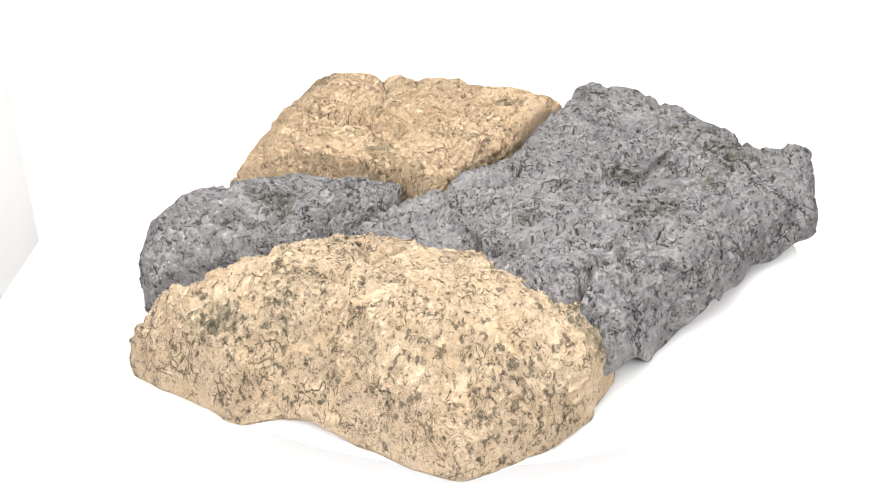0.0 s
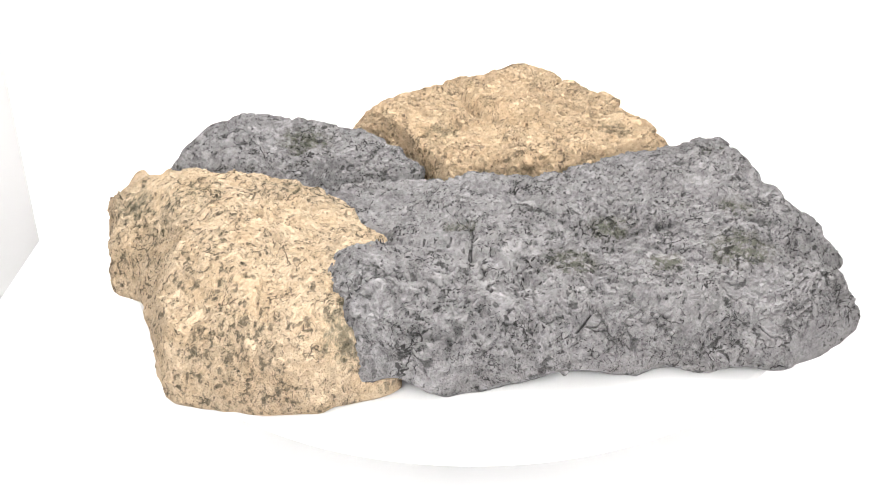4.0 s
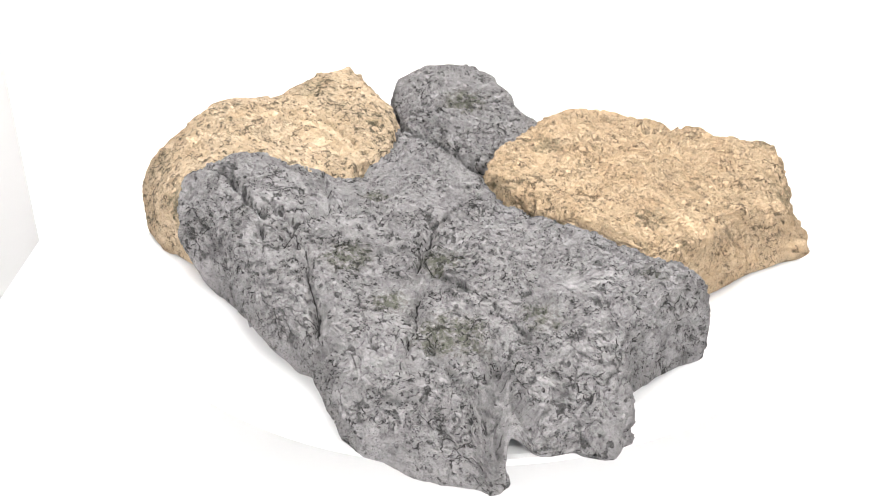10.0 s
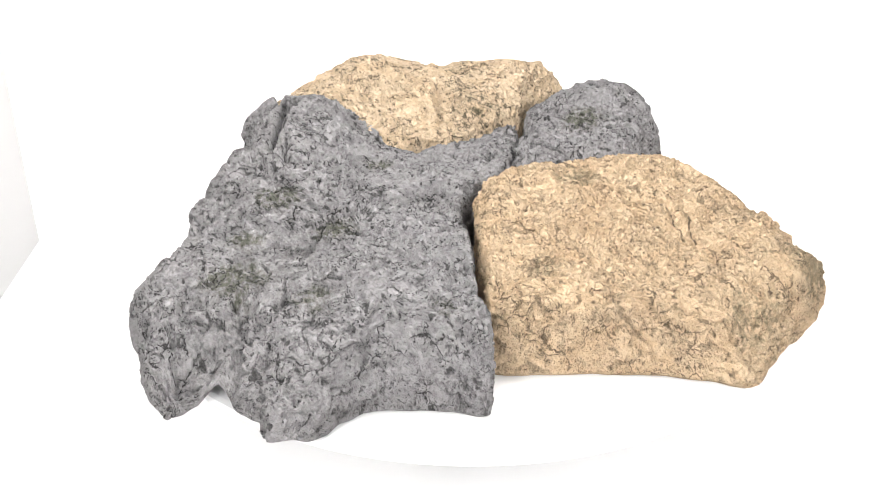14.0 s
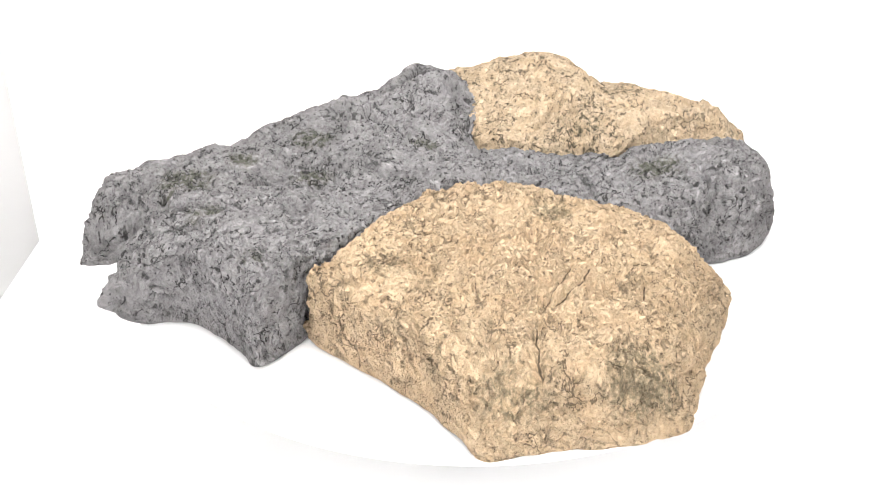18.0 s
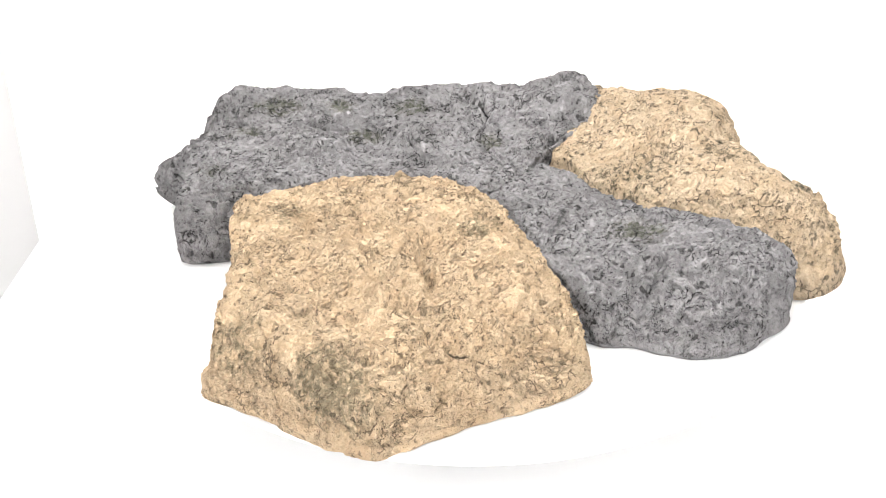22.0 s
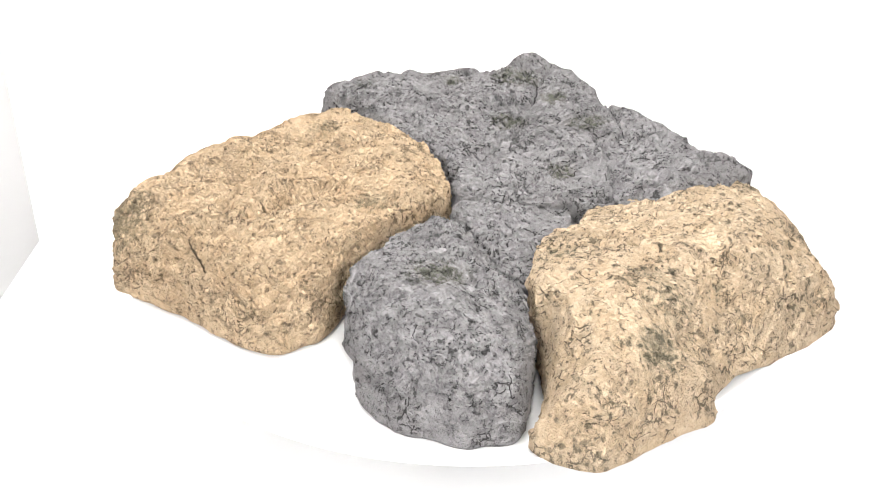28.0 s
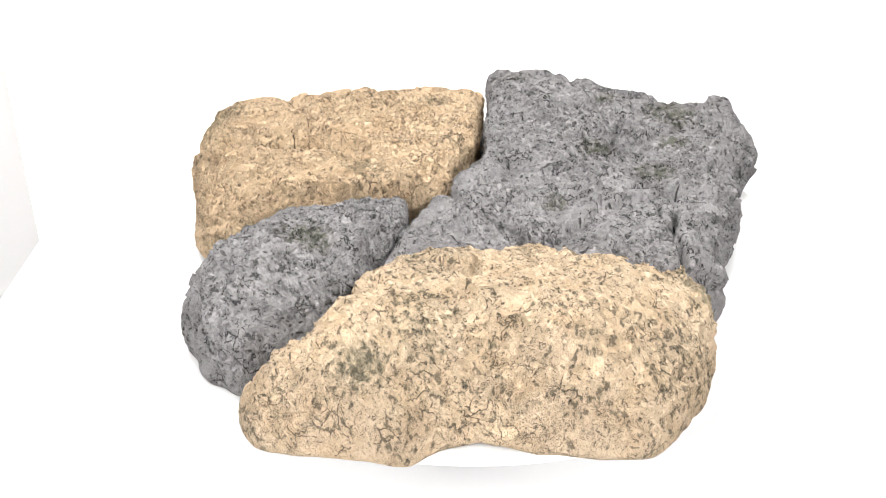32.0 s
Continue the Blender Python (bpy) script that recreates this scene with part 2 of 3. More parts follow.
def groove_depth(xy, grooves):
    """Cracks along lines that wander a little: their depth, and how near the thin ones are."""
    out, thin = np.zeros(len(xy)), np.zeros(len(xy))
    flat = np.zeros(len(xy))
    wander = np.stack([0.0022 * gradient_noise(np.c_[xy * 60, flat], 91) + 0.0010 * gradient_noise(np.c_[xy * 190, flat], 93),
                       0.0022 * gradient_noise(np.c_[xy * 60, flat], 92) + 0.0012 * gradient_noise(np.c_[xy * 190, flat], 94)], 1)
    weak = np.clip(0.95 + 0.6 * gradient_noise(np.c_[xy * 45, flat], 95), 0.45, 1)
    at = xy + wander
    for line, width, depth in grooves:
        best = np.full(len(xy), 9.0)
        for (ax, ay), (bx, by) in zip(line, line[1:]):
            e = np.array((bx - ax, by - ay))
            t = np.clip(((at - (ax, ay)) @ e) / (e @ e), 0, 1)
            best = np.minimum(best, np.hypot(at[:, 0] - ax - t * e[0], at[:, 1] - ay - t * e[1]))
        out = np.maximum(out, depth * weak * np.exp(-(best / width) ** 2))
        if width < 0.0046:
            thin = np.maximum(thin, weak * np.clip(1.3 - best / (0.5 * min(width, 0.0024)), 0, 1))
    return out, thin


def scarp_depth(xy, scarps):
    """One-sided steps: beside each line, on its left, the surface drops at once and rises again over the reach."""
    out, flat = np.zeros(len(xy)), np.zeros(len(xy))
    at = xy + np.stack([0.0030 * gradient_noise(np.c_[xy * 75, flat], 96) + 0.0012 * gradient_noise(np.c_[xy * 210, flat], 97),
                        0.0030 * gradient_noise(np.c_[xy * 75, flat], 98) + 0.0012 * gradient_noise(np.c_[xy * 210, flat], 99)], 1)
    for line, drop, reach in scarps:
        best, side, end = np.full(len(xy), 9.0), np.zeros(len(xy)), np.zeros(len(xy))
        length = sum(math.dist(a, b) for a, b in zip(line, line[1:]))
        gone = 0.0
        for (ax, ay), (bx, by) in zip(line, line[1:]):
            e = np.array((bx - ax, by - ay))
            t = np.clip(((at - (ax, ay)) @ e) / (e @ e), 0, 1)
            d = np.hypot(at[:, 0] - ax - t * e[0], at[:, 1] - ay - t * e[1])
            nearer = d < best
            best = np.where(nearer, d, best)
            side = np.where(nearer, e[0] * (at[:, 1] - ay) - e[1] * (at[:, 0] - ax), side)
            end = np.where(nearer, (gone + t * math.hypot(*e)) / length, end)
            gone += math.hypot(*e)
        fade = np.clip(np.minimum(end, 1 - end) / 0.15, 0, 1)
        down = np.clip(best / 0.0022, 0, 1) * np.exp(-(best / reach) ** 2)
        out = np.maximum(out, np.where(side > 0, drop * fade * down, 0))
    return out


def stone(name, outline, centre, knolls, material, seed, around=700, rings=150, lifts=(), grooves=(), scarps=(), bumps=(),
          rough=1.0, flaky=0.0, spread=0.045):
    """A cast stone. outline: x, y, width of the rounded flank, share of the height that rises as a steep wall.
    knolls: x, y, height of the top. lifts: x, y, reach, height of the lower edge over the platter.
    bumps: x, y, reach, height added to the top. grooves: a line, its width and depth. scarps: a line, its drop and reach."""
    loop = smooth_loop(outline, around)
    v = np.linspace(0, 1, rings)[1:]
    v = 1 - (1 - v) ** 2.0
    centre = np.array(centre)
    xy = (centre + v[:, None, None] * (loop[None, :, :2] - centre)).reshape(-1, 2)
    # ragged rim
    rag = 0.0024 * layered(np.c_[xy * 40, np.full(len(xy), seed)], 1.0, 2, seed + 5, 0.5)
    edge = np.repeat(v ** 3, around)
    out = xy - centre
    out = out / np.maximum(1e-6, np.linalg.norm(out, axis=1))[:, None]
    coarse = loop[:: max(1, around // 260)]
    d, w, e = np.empty(len(xy)), np.empty(len(xy)), np.empty(len(xy))
    for a in range(0, len(xy), 8000):
        b = slice(a, a + 8000)
        dist = np.hypot(xy[b, None, 0] - coarse[None, :, 0], xy[b, None, 1] - coarse[None, :, 1])
        k = dist.argmin(1)
        near = np.full(len(k), 9.0)
        for step in (-1, 0):
            p, q = coarse[(k + step) % len(coarse), :2], coarse[(k + step + 1) % len(coarse), :2]
            t = np.clip(((xy[b] - p) * (q - p)).sum(1) / ((q - p) ** 2).sum(1), 0, 1)
            near = np.minimum(near, np.linalg.norm(xy[b] - p - t[:, None] * (q - p), axis=1))
        d[b] = near
        k = 1 / (dist + 0.004) ** 4
        k /= k.sum(1)[:, None]
        w[b], e[b] = k @ coarse[:, 2], k @ coarse[:, 3]
    d = np.where(np.repeat(v, around) >= 1, 0, d)
    xy = xy + out * (rag * edge)[:, None]
    top, weight = np.zeros(len(xy)), np.zeros(len(xy))
    for kx, ky, kz in knolls:
        g = np.exp(-((xy[:, 0] - kx) ** 2 + (xy[:, 1] - ky) ** 2) / spread ** 2) + 1e-5
        top += g * kz
        weight += g
    top /= weight
    low = np.full(len(xy), 0.004)
    for lx, ly, reach, h in lifts:
        low = np.maximum(low, h * np.exp(-((xy[:, 0] - lx) ** 2 + (xy[:, 1] - ly) ** 2) / reach ** 2))
    s = np.clip(d / w, 0, 1)
    flank = (1 - (1 - s) ** 2) ** 0.6
    turn = np.clip(0.0115 - 0.010 * e, 0.0025, 0.009)
    wall = (1 - (1 - np.clip(d / turn, 0, 1)) ** 2) ** 0.5
    z = low + (top - low) * (e * wall + (1 - e) * flank)
    for bx, by, reach, h in bumps:
        z += h * np.exp(-((xy[:, 0] - bx) ** 2 + (xy[:, 1] - by) ** 2) / reach ** 2) * np.clip(d / 0.010, 0, 1)
    z = np.maximum(z, low)
    pos = np.c_[xy, z]
    # faces: fan at the centre, quads outwards, then the underside
    n, m = around, rings - 1
    rim = pos[-n:].copy()
    under1 = np.c_[centre + 0.975 * (rim[:, :2] - centre), np.maximum(low[-n:] - 0.004, 0.0)]
    under2 = np.c_[centre + 0.80 * (rim[:, :2] - centre), low[-n:] + 0.001]
    heart = np.array([[*centre, z[:n].mean()]])
    base = np.array([[*centre, 0.001]])
    body = np.vstack((heart, pos, under1, under2, base))
    i = np.arange(n)
    j = (i + 1) % n
    quads = []
    for r in range(m + 1):
        a = 1 + r * n
        quads.append(np.stack((a + i, a + n + i, a + n + j, a + j), 1))
    quads = np.vstack(quads)
    last = 1 + (m + 1) * n
    tris = np.vstack((np.stack((0 * i, 1 + i, 1 + j), 1), np.stack((last + i, np.full(n, len(body) - 1), last + j), 1)))
    # smooth normals of the plain body, then relief along them
    normal = np.zeros_like(body)
    fn = np.cross(body[quads[:, 2]] - body[quads[:, 0]], body[quads[:, 3]] - body[quads[:, 1]])
    for c in range(4):
        np.add.at(normal, quads[:, c], fn)
    normal /= np.maximum(1e-12, np.linalg.norm(normal, axis=1))[:, None]
    top_part = slice(1, 1 + m * n)
    p, nn = body[top_part], normal[top_part]
    warp = np.stack([layered(p, 30, 3, seed + 40 + c) for c in range(3)], 1) * 0.012
    low_relief = layered(p + warp, 16, 3, seed, 0.5)
    fine = layered(p + warp * 0.5, 210, 2, seed + 7, 0.6)
    # wrinkles: rounded backs with sharp valleys between them, at two sizes, stronger here and weaker there
    drawn = (p + warp) * np.array((1.0, 0.75, 1.25))
    fold1 = np.abs(gradient_noise(drawn * 44, seed + 3))
    fold2 = np.abs(gradient_noise((drawn + warp * 0.5) * 98, seed + 23))
    much1 = np.clip(0.55 + 1.3 * gradient_noise(p * 23, seed + 61), 0, 1)
    much2 = np.clip(0.45 + 1.5 * gradient_noise(p * 36, seed + 62), 0, 1)
    valley = np.maximum(much1 * np.maximum(0, 1 - fold1 / 0.14), much2 * np.maximum(0, 1 - fold2 / 0.26))
    high = 0.0026 * low_relief + 0.0013 * layered(p + warp, 50, 2, seed + 9) + rough * (0.0042 * much1 * np.minimum(fold1, 0.45) + 0.0026 * much2 * np.minimum(fold2, 0.5) - 0.0012
                                          - 0.0012 * valley + 0.0005 * fine)
    # split plates with ledges and cracks between them
    lev1, rim1 = flakes((p + warp * 1.6) * np.array((1.0, 0.8, 1.0)), 0.025, seed + 11)
    lev2, rim2 = flakes((p + warp * 1.1) * np.array((1.0, 0.8, 1.0)), 0.011, seed + 12)
    rim1, rim2 = np.maximum(0, 1 - rim1 / 0.20), np.maximum(0, 1 - rim2 / 0.36)
    gate1 = np.clip(0.45 + 1.8 * gradient_noise(p * 30, seed + 63), 0, 1)
    gate2 = np.clip(0.55 + 1.8 * gradient_noise(p * 42, seed + 64), 0, 1)
    high += flaky * (0.0010 * lev1 - 0.0018 * rim1 * gate1 + 0.0006 * lev2 - 0.0012 * rim2 * gate2)
    # thin layers that break off in winding ledges
    layer = 4.2 * layered(p + warp * 0.8, 34, 3, seed + 71, 0.6)
    part_way = layer - np.floor(layer)
    ledge = np.clip((part_way - 0.86) / 0.14, 0, 1)
    high += flaky * 0.0024 * (np.floor(layer) + ledge ** 2 * (3 - 2 * ledge) - layer * 0.75)
    foot = np.clip(1 - np.abs(part_way - 0.84) / 0.10, 0, 1) * gate2
    # pits, thick in some patches and rare in others
    hole = gradient_noise((p + warp * 0.4) * np.array((150, 115, 150)), seed + 81) + 0.5 * gradient_noise(p * 330, seed + 82)
    often = 0.16 * gradient_noise(p * 19, seed + 83)
    pit = np.clip((hole + often - 0.30) / 0.32, 0, 1)
    high -= 0.0012 * pit * pit * (3 - 2 * pit) * (0.55 + 0.45 * rough)
    # flanks are rougher than the top
    steep = np.clip(1.15 - nn[:, 2] * 1.3, 0, 1)
    high += steep * (0.0022 * layered(p + warp, 48, 2, seed + 91, 0.5) - 0.0016 * np.maximum(0, 1 - fold1 / 0.2))
    high -= high.mean()
    # mask for the dark paint and painted shade in valleys, pits and rims
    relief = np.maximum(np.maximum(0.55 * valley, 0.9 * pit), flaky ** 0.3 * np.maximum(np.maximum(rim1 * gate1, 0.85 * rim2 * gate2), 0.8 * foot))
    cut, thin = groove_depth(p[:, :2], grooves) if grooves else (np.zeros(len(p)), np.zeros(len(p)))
    fade = np.clip((p[:, 2] - low) / 0.008, 0.3, 1) * np.clip(0.65 + d / 0.02, 0, 1)
    body[top_part] = p + nn * (high * fade)[:, None]
    if scarps:
        cut = cut + scarp_depth(p[:, :2], scarps) * np.clip(d / 0.006, 0, 1)
    body[top_part, 2] -= cut * np.clip(p[:, 2] / 0.03, 0, 1)
    body[:, 2] = np.maximum(body[:, 2], 0.0006)
    me = bpy.data.meshes.new(name)
    me.vertices.add(len(body))
    me.vertices.foreach_set("co", body.astype(np.float32).ravel())
    loops = np.concatenate((quads.ravel(), tris.ravel())).astype(np.int32)
    starts = np.concatenate((np.arange(len(quads)) * 4, len(quads) * 4 + np.arange(len(tris)) * 3)).astype(np.int32)
    me.loops.add(len(loops))
    me.loops.foreach_set("vertex_index", loops)
    me.polygons.add(len(starts))
    me.polygons.foreach_set("loop_start", starts)
    me.update(calc_edges=True)
    me.polygons.foreach_set("use_smooth", np.ones(len(starts), bool))
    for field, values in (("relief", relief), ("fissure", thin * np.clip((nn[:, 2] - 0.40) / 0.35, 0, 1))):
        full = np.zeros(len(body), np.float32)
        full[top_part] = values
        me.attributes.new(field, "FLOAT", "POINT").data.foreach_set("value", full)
    me.materials.append(material)
    me.validate()
    me.update()
    return new(name, me)


# ---- the tent: a closed white box round the platter and the camera, unseen dark front added ----
FLOOR, BACK, FRONT, LEFT, RIGHT, TOP = -0.22, 0.39, -1.25, -0.535, 0.52, 1.0
T = 0.02
floor = tagged(part("floor", box((LEFT - T, FRONT - T, FLOOR - T), (RIGHT + T, BACK + T, FLOOR)), FABRIC), "smooth white floor of a photo tent", "floor", kind="structure")
wall_left = tagged(part("wall_left", box((LEFT - T, FRONT, FLOOR), (LEFT, BACK, TOP)), FABRIC_SHADED), "white fabric side of a photo tent", "wall", kind="structure")
wall_right = tagged(part("wall_right", box((RIGHT, FRONT, FLOOR), (RIGHT + T, BACK, TOP)), FABRIC_SHADED), "white fabric side of a photo tent", "wall", kind="structure")
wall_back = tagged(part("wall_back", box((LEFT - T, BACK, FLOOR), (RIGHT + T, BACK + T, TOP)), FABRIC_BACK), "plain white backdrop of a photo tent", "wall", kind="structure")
unseen_front = tagged(part("unseen_front", box((LEFT - T, FRONT - T, FLOOR), (RIGHT + T, FRONT, TOP)), FRONT_DARK), "unseen dark panel added at the tent front to cut fill light", "wall", kind="structure")
ceiling = tagged(part("ceiling", box((LEFT - T, FRONT - T, TOP), (RIGHT + T, BACK + T, TOP + T)), FABRIC), "white fabric top of a photo tent", "ceiling", kind="structure")


def led_panel(m, half, wide, material, label):
    """A flat lamp that shines along its own -z."""
    ob = tagged(new("led_panel"), label, "lamp", "lamp panels")
    ob.matrix_world = m
    part("housing", box((-wide, -half, -0.02), (wide, half, 0.0), 0.004), METAL, ob)
    part("diffuser", box((-wide + 0.02, -half + 0.02, -0.024), (wide - 0.02, half - 0.02, -0.0205)), material, ob, "glowing white diffuser")
    return ob


led_panel(pose(0, 0.0, TOP), 0.20, 0.40, LED, "flat white glowing lamp panel under the tent top")
for x in (-0.36, 0.36):
    led_panel(look((x, -1.0, 0.62), (0, 0, 0.03)), 0.15, 0.15, LED_SIDE, "square white glowing lamp panel at the tent front")

# ---- turntable ----
turntable = tagged(new("turntable"), "round white plastic display turntable on the tent floor", "turntable")
turntable.location = (0, 0, FLOOR)
H = -FLOOR
part("pedestal", lathe([(0, 0.0), (0.028, 0.0), (0.028, H - 0.030), (0.070, H - 0.0125), (0, H - 0.0125)]), PEDESTAL, turntable, "slim white stem under the platter", True)
platter = part("platter", lathe([(0, H - 0.012), (0.248, H - 0.012), (0.249, H - 0.008), (0.274, H - 0.008), (0.279, H - 0.005), (0.278, H - 0.001), (0.274, H), (0, H)], 192), GLOSS, turntable, "thin round white platter")

# ---- the four stones, in the platter's plan ----
tan_slab = stone("tan_stone_slab", [
    (-0.0568, 0.2779, 0.119, 0.04), (-0.1042, 0.2599, 0.024, 0.32), (-0.1514, 0.2447, 0.031, 0.66), (-0.1845, 0.2230, 0.079, 0.16), (-0.1919, 0.1908, 0.046, 0.02),
    (-0.1970, 0.1508, 0.059, 0.35), (-0.2098, 0.1049, 0.067, 0.13), (-0.2126, 0.0643, 0.122, 0.17), (-0.1877, 0.0403, 0.050, 0.06), (-0.1667, 0.0367, 0.032, 0.21),
    (-0.1360, 0.0371, 0.013, 0.92), (-0.0911, 0.0233, 0.010, 0.92), (-0.0517, 0.0104, 0.011, 0.88), (-0.0230, 0.0028, 0.026, 0.27), (-0.0020, 0.0201, 0.012, 0.91),
    (0.0235, 0.0462, 0.010, 0.92), (0.0416, 0.0765, 0.010, 0.92), (0.0605, 0.1087, 0.007, 0.92), (0.0820, 0.1475, 0.016, 0.47), (0.0894, 0.1681, 0.028, 0.81),
    (0.0338, 0.2031, 0.029, 0.91), (0.0039, 0.2226, 0.037, 0.71), (-0.0361, 0.2569, 0.030, 0.73)],
    (-0.075, 0.130), [
    (-0.110, 0.163, 0.0624), (-0.066, 0.118, 0.0770), (0.007, 0.069, 0.0771), (0.043, 0.165, 0.0700), (0.005, 0.175, 0.0598),
    (-0.042, 0.077, 0.0594), (-0.130, 0.050, 0.0695), (-0.165, 0.090, 0.0655), (-0.092, 0.215, 0.0547), (-0.145, 0.225, 0.0665),
    (-0.020, 0.030, 0.0717), (-0.050, 0.240, 0.0600)],
    TAN_PLAIN, 31, bumps=[(-0.166, 0.205, 0.022, -0.0050), (0.005, 0.225, 0.028, 0.0090), (-0.093, 0.250, 0.028, 0.0050), (-0.195, 0.120, 0.030, -0.0050)], around=940, rings=230, rough=1.0, flaky=0.8,
    grooves=[
        (((-0.112, 0.118), (-0.109, 0.140), (-0.089, 0.177)), 0.0028, 0.006),
        (((-0.096, 0.135), (-0.085, 0.170), (-0.079, 0.195), (-0.086, 0.235), (-0.096, 0.275)), 0.0035, 0.006),
        (((-0.109, 0.275), (-0.129, 0.248), (-0.163, 0.253), (-0.178, 0.242), (-0.189, 0.213)), 0.004, 0.007),
        (((-0.174, 0.190), (-0.191, 0.234)), 0.004, 0.006),
        (((-0.149, 0.133), (-0.150, 0.158), (-0.164, 0.163), (-0.184, 0.134)), 0.0035, 0.009),
        (((-0.189, 0.173), (-0.178, 0.210), (-0.180, 0.219), (-0.173, 0.232), (-0.159, 0.241)), 0.0030, 0.007),
        (((-0.102, 0.262), (-0.115, 0.254), (-0.131, 0.251), (-0.148, 0.246)), 0.0030, 0.006),
        (((-0.060, 0.109), (-0.069, 0.082), (-0.103, 0.123)), 0.005, 0.006),
        (((-0.105, 0.119), (-0.066, 0.105), (-0.060, 0.080)), 0.006, 0.007),
        (((-0.111, 0.161), (-0.142, 0.149), (-0.166, 0.147)), 0.006, 0.007)],
    scarps=[
        (((-0.048, 0.101), (-0.069, 0.104), (-0.091, 0.118), (-0.106, 0.124), (-0.128, 0.140), (-0.147, 0.144)), 0.009, 0.024),
        (((-0.079, 0.250), (-0.059, 0.254), (-0.045, 0.260), (-0.027, 0.247)), 0.006, 0.016)])
tagged(tan_slab, "flat tan cast stone with dark flecks on a white platter", "stone", "stones on the platter")

tan_boulder = stone("tan_boulder", [
    (0.1040, -0.1941, 0.030, 0.30), (0.0885, -0.2254, 0.029, 0.58), (0.0821, -0.2429, 0.035, 0.41), (0.0535, -0.2720, 0.059, 0.18), (0.0259, -0.2881, 0.063, 0.26),
    (-0.0013, -0.3027, 0.114, 0.27), (-0.0370, -0.2887, 0.055, 0.28), (-0.0711, -0.2698, 0.044, 0.02), (-0.1261, -0.2440, 0.034, 0.07), (-0.1549, -0.2477, 0.022, 0.64),
    (-0.1811, -0.2293, 0.081, 0.52), (-0.2223, -0.2041, 0.050, 0.64), (-0.2376, -0.1909, 0.030, 0.15), (-0.2333, -0.1473, 0.050, 0.11), (-0.1929, -0.1429, 0.052, 0.09),
    (-0.1516, -0.1223, 0.031, 0.37), (-0.1255, -0.1018, 0.044, 0.67), (-0.0827, -0.0896, 0.051, 0.81), (-0.0448, -0.0867, 0.052, 0.88), (-0.0119, -0.1010, 0.040, 0.84),
    (0.0095, -0.0966, 0.030, 0.80), (0.0285, -0.1287, 0.031, 0.72), (0.0531, -0.1666, 0.030, 0.92), (0.0967, -0.1788, 0.027, 0.89)],
    (-0.050, -0.200), [
    (-0.126, -0.188, 0.0854), (-0.072, -0.191, 0.0968), (-0.071, -0.160, 0.0731), (-0.094, -0.133, 0.0670), (-0.041, -0.165, 0.0762),
    (-0.132, -0.140, 0.0800), (-0.045, -0.236, 0.0980), (0.000, -0.265, 0.0750), (0.060, -0.235, 0.0676), (-0.095, -0.245, 0.0416),
    (-0.190, -0.195, 0.0858), (-0.170, -0.215, 0.0613), (-0.225, -0.185, 0.0494), (0.015, -0.130, 0.0592), (0.020, -0.190, 0.0824),
    (-0.020, -0.105, 0.0595)],
    TAN, 57, bumps=[(-0.145, -0.217, 0.020, -0.0060), (-0.195, -0.225, 0.020, 0.0060), (-0.070, -0.262, 0.022, 0.0100), (-0.192, -0.194, 0.016, 0.0050), (0.020, -0.285, 0.030, -0.0080), (-0.130, -0.228, 0.025, -0.0100), (-0.228, -0.160, 0.025, -0.0080)], around=960, rings=230, rough=0.55, flaky=0.25, spread=0.04,
    lifts=[(-0.100, -0.252, 0.035, 0.0120), (0.020, -0.300, 0.050, 0.0040)],
    grooves=[
        (((-0.087, -0.170), (-0.081, -0.206), (-0.069, -0.209)), 0.003, 0.006),
        (((-0.071, -0.163), (-0.081, -0.109)), 0.003, 0.008),
        (((-0.068, -0.161), (-0.044, -0.116)), 0.003, 0.008),
        (((-0.104, -0.178), (-0.090, -0.216), (-0.086, -0.272)), 0.012, 0.007),
        (((-0.210, -0.242), (-0.169, -0.243), (-0.135, -0.249)), 0.01, 0.008),
        (((-0.235, -0.168), (-0.215, -0.197), (-0.176, -0.241)), 0.007, 0.006),
        (((-0.061, -0.120), (-0.057, -0.153), (-0.037, -0.177), (-0.001, -0.199)), 0.0020, 0.003)],
    scarps=[(((-0.215, -0.192), (-0.193, -0.209), (-0.165, -0.220)), 0.007, 0.018)])
tagged(tan_boulder, "rounded tan cast boulder mottled with dark green-grey flecks", "stone", "stones on the platter")

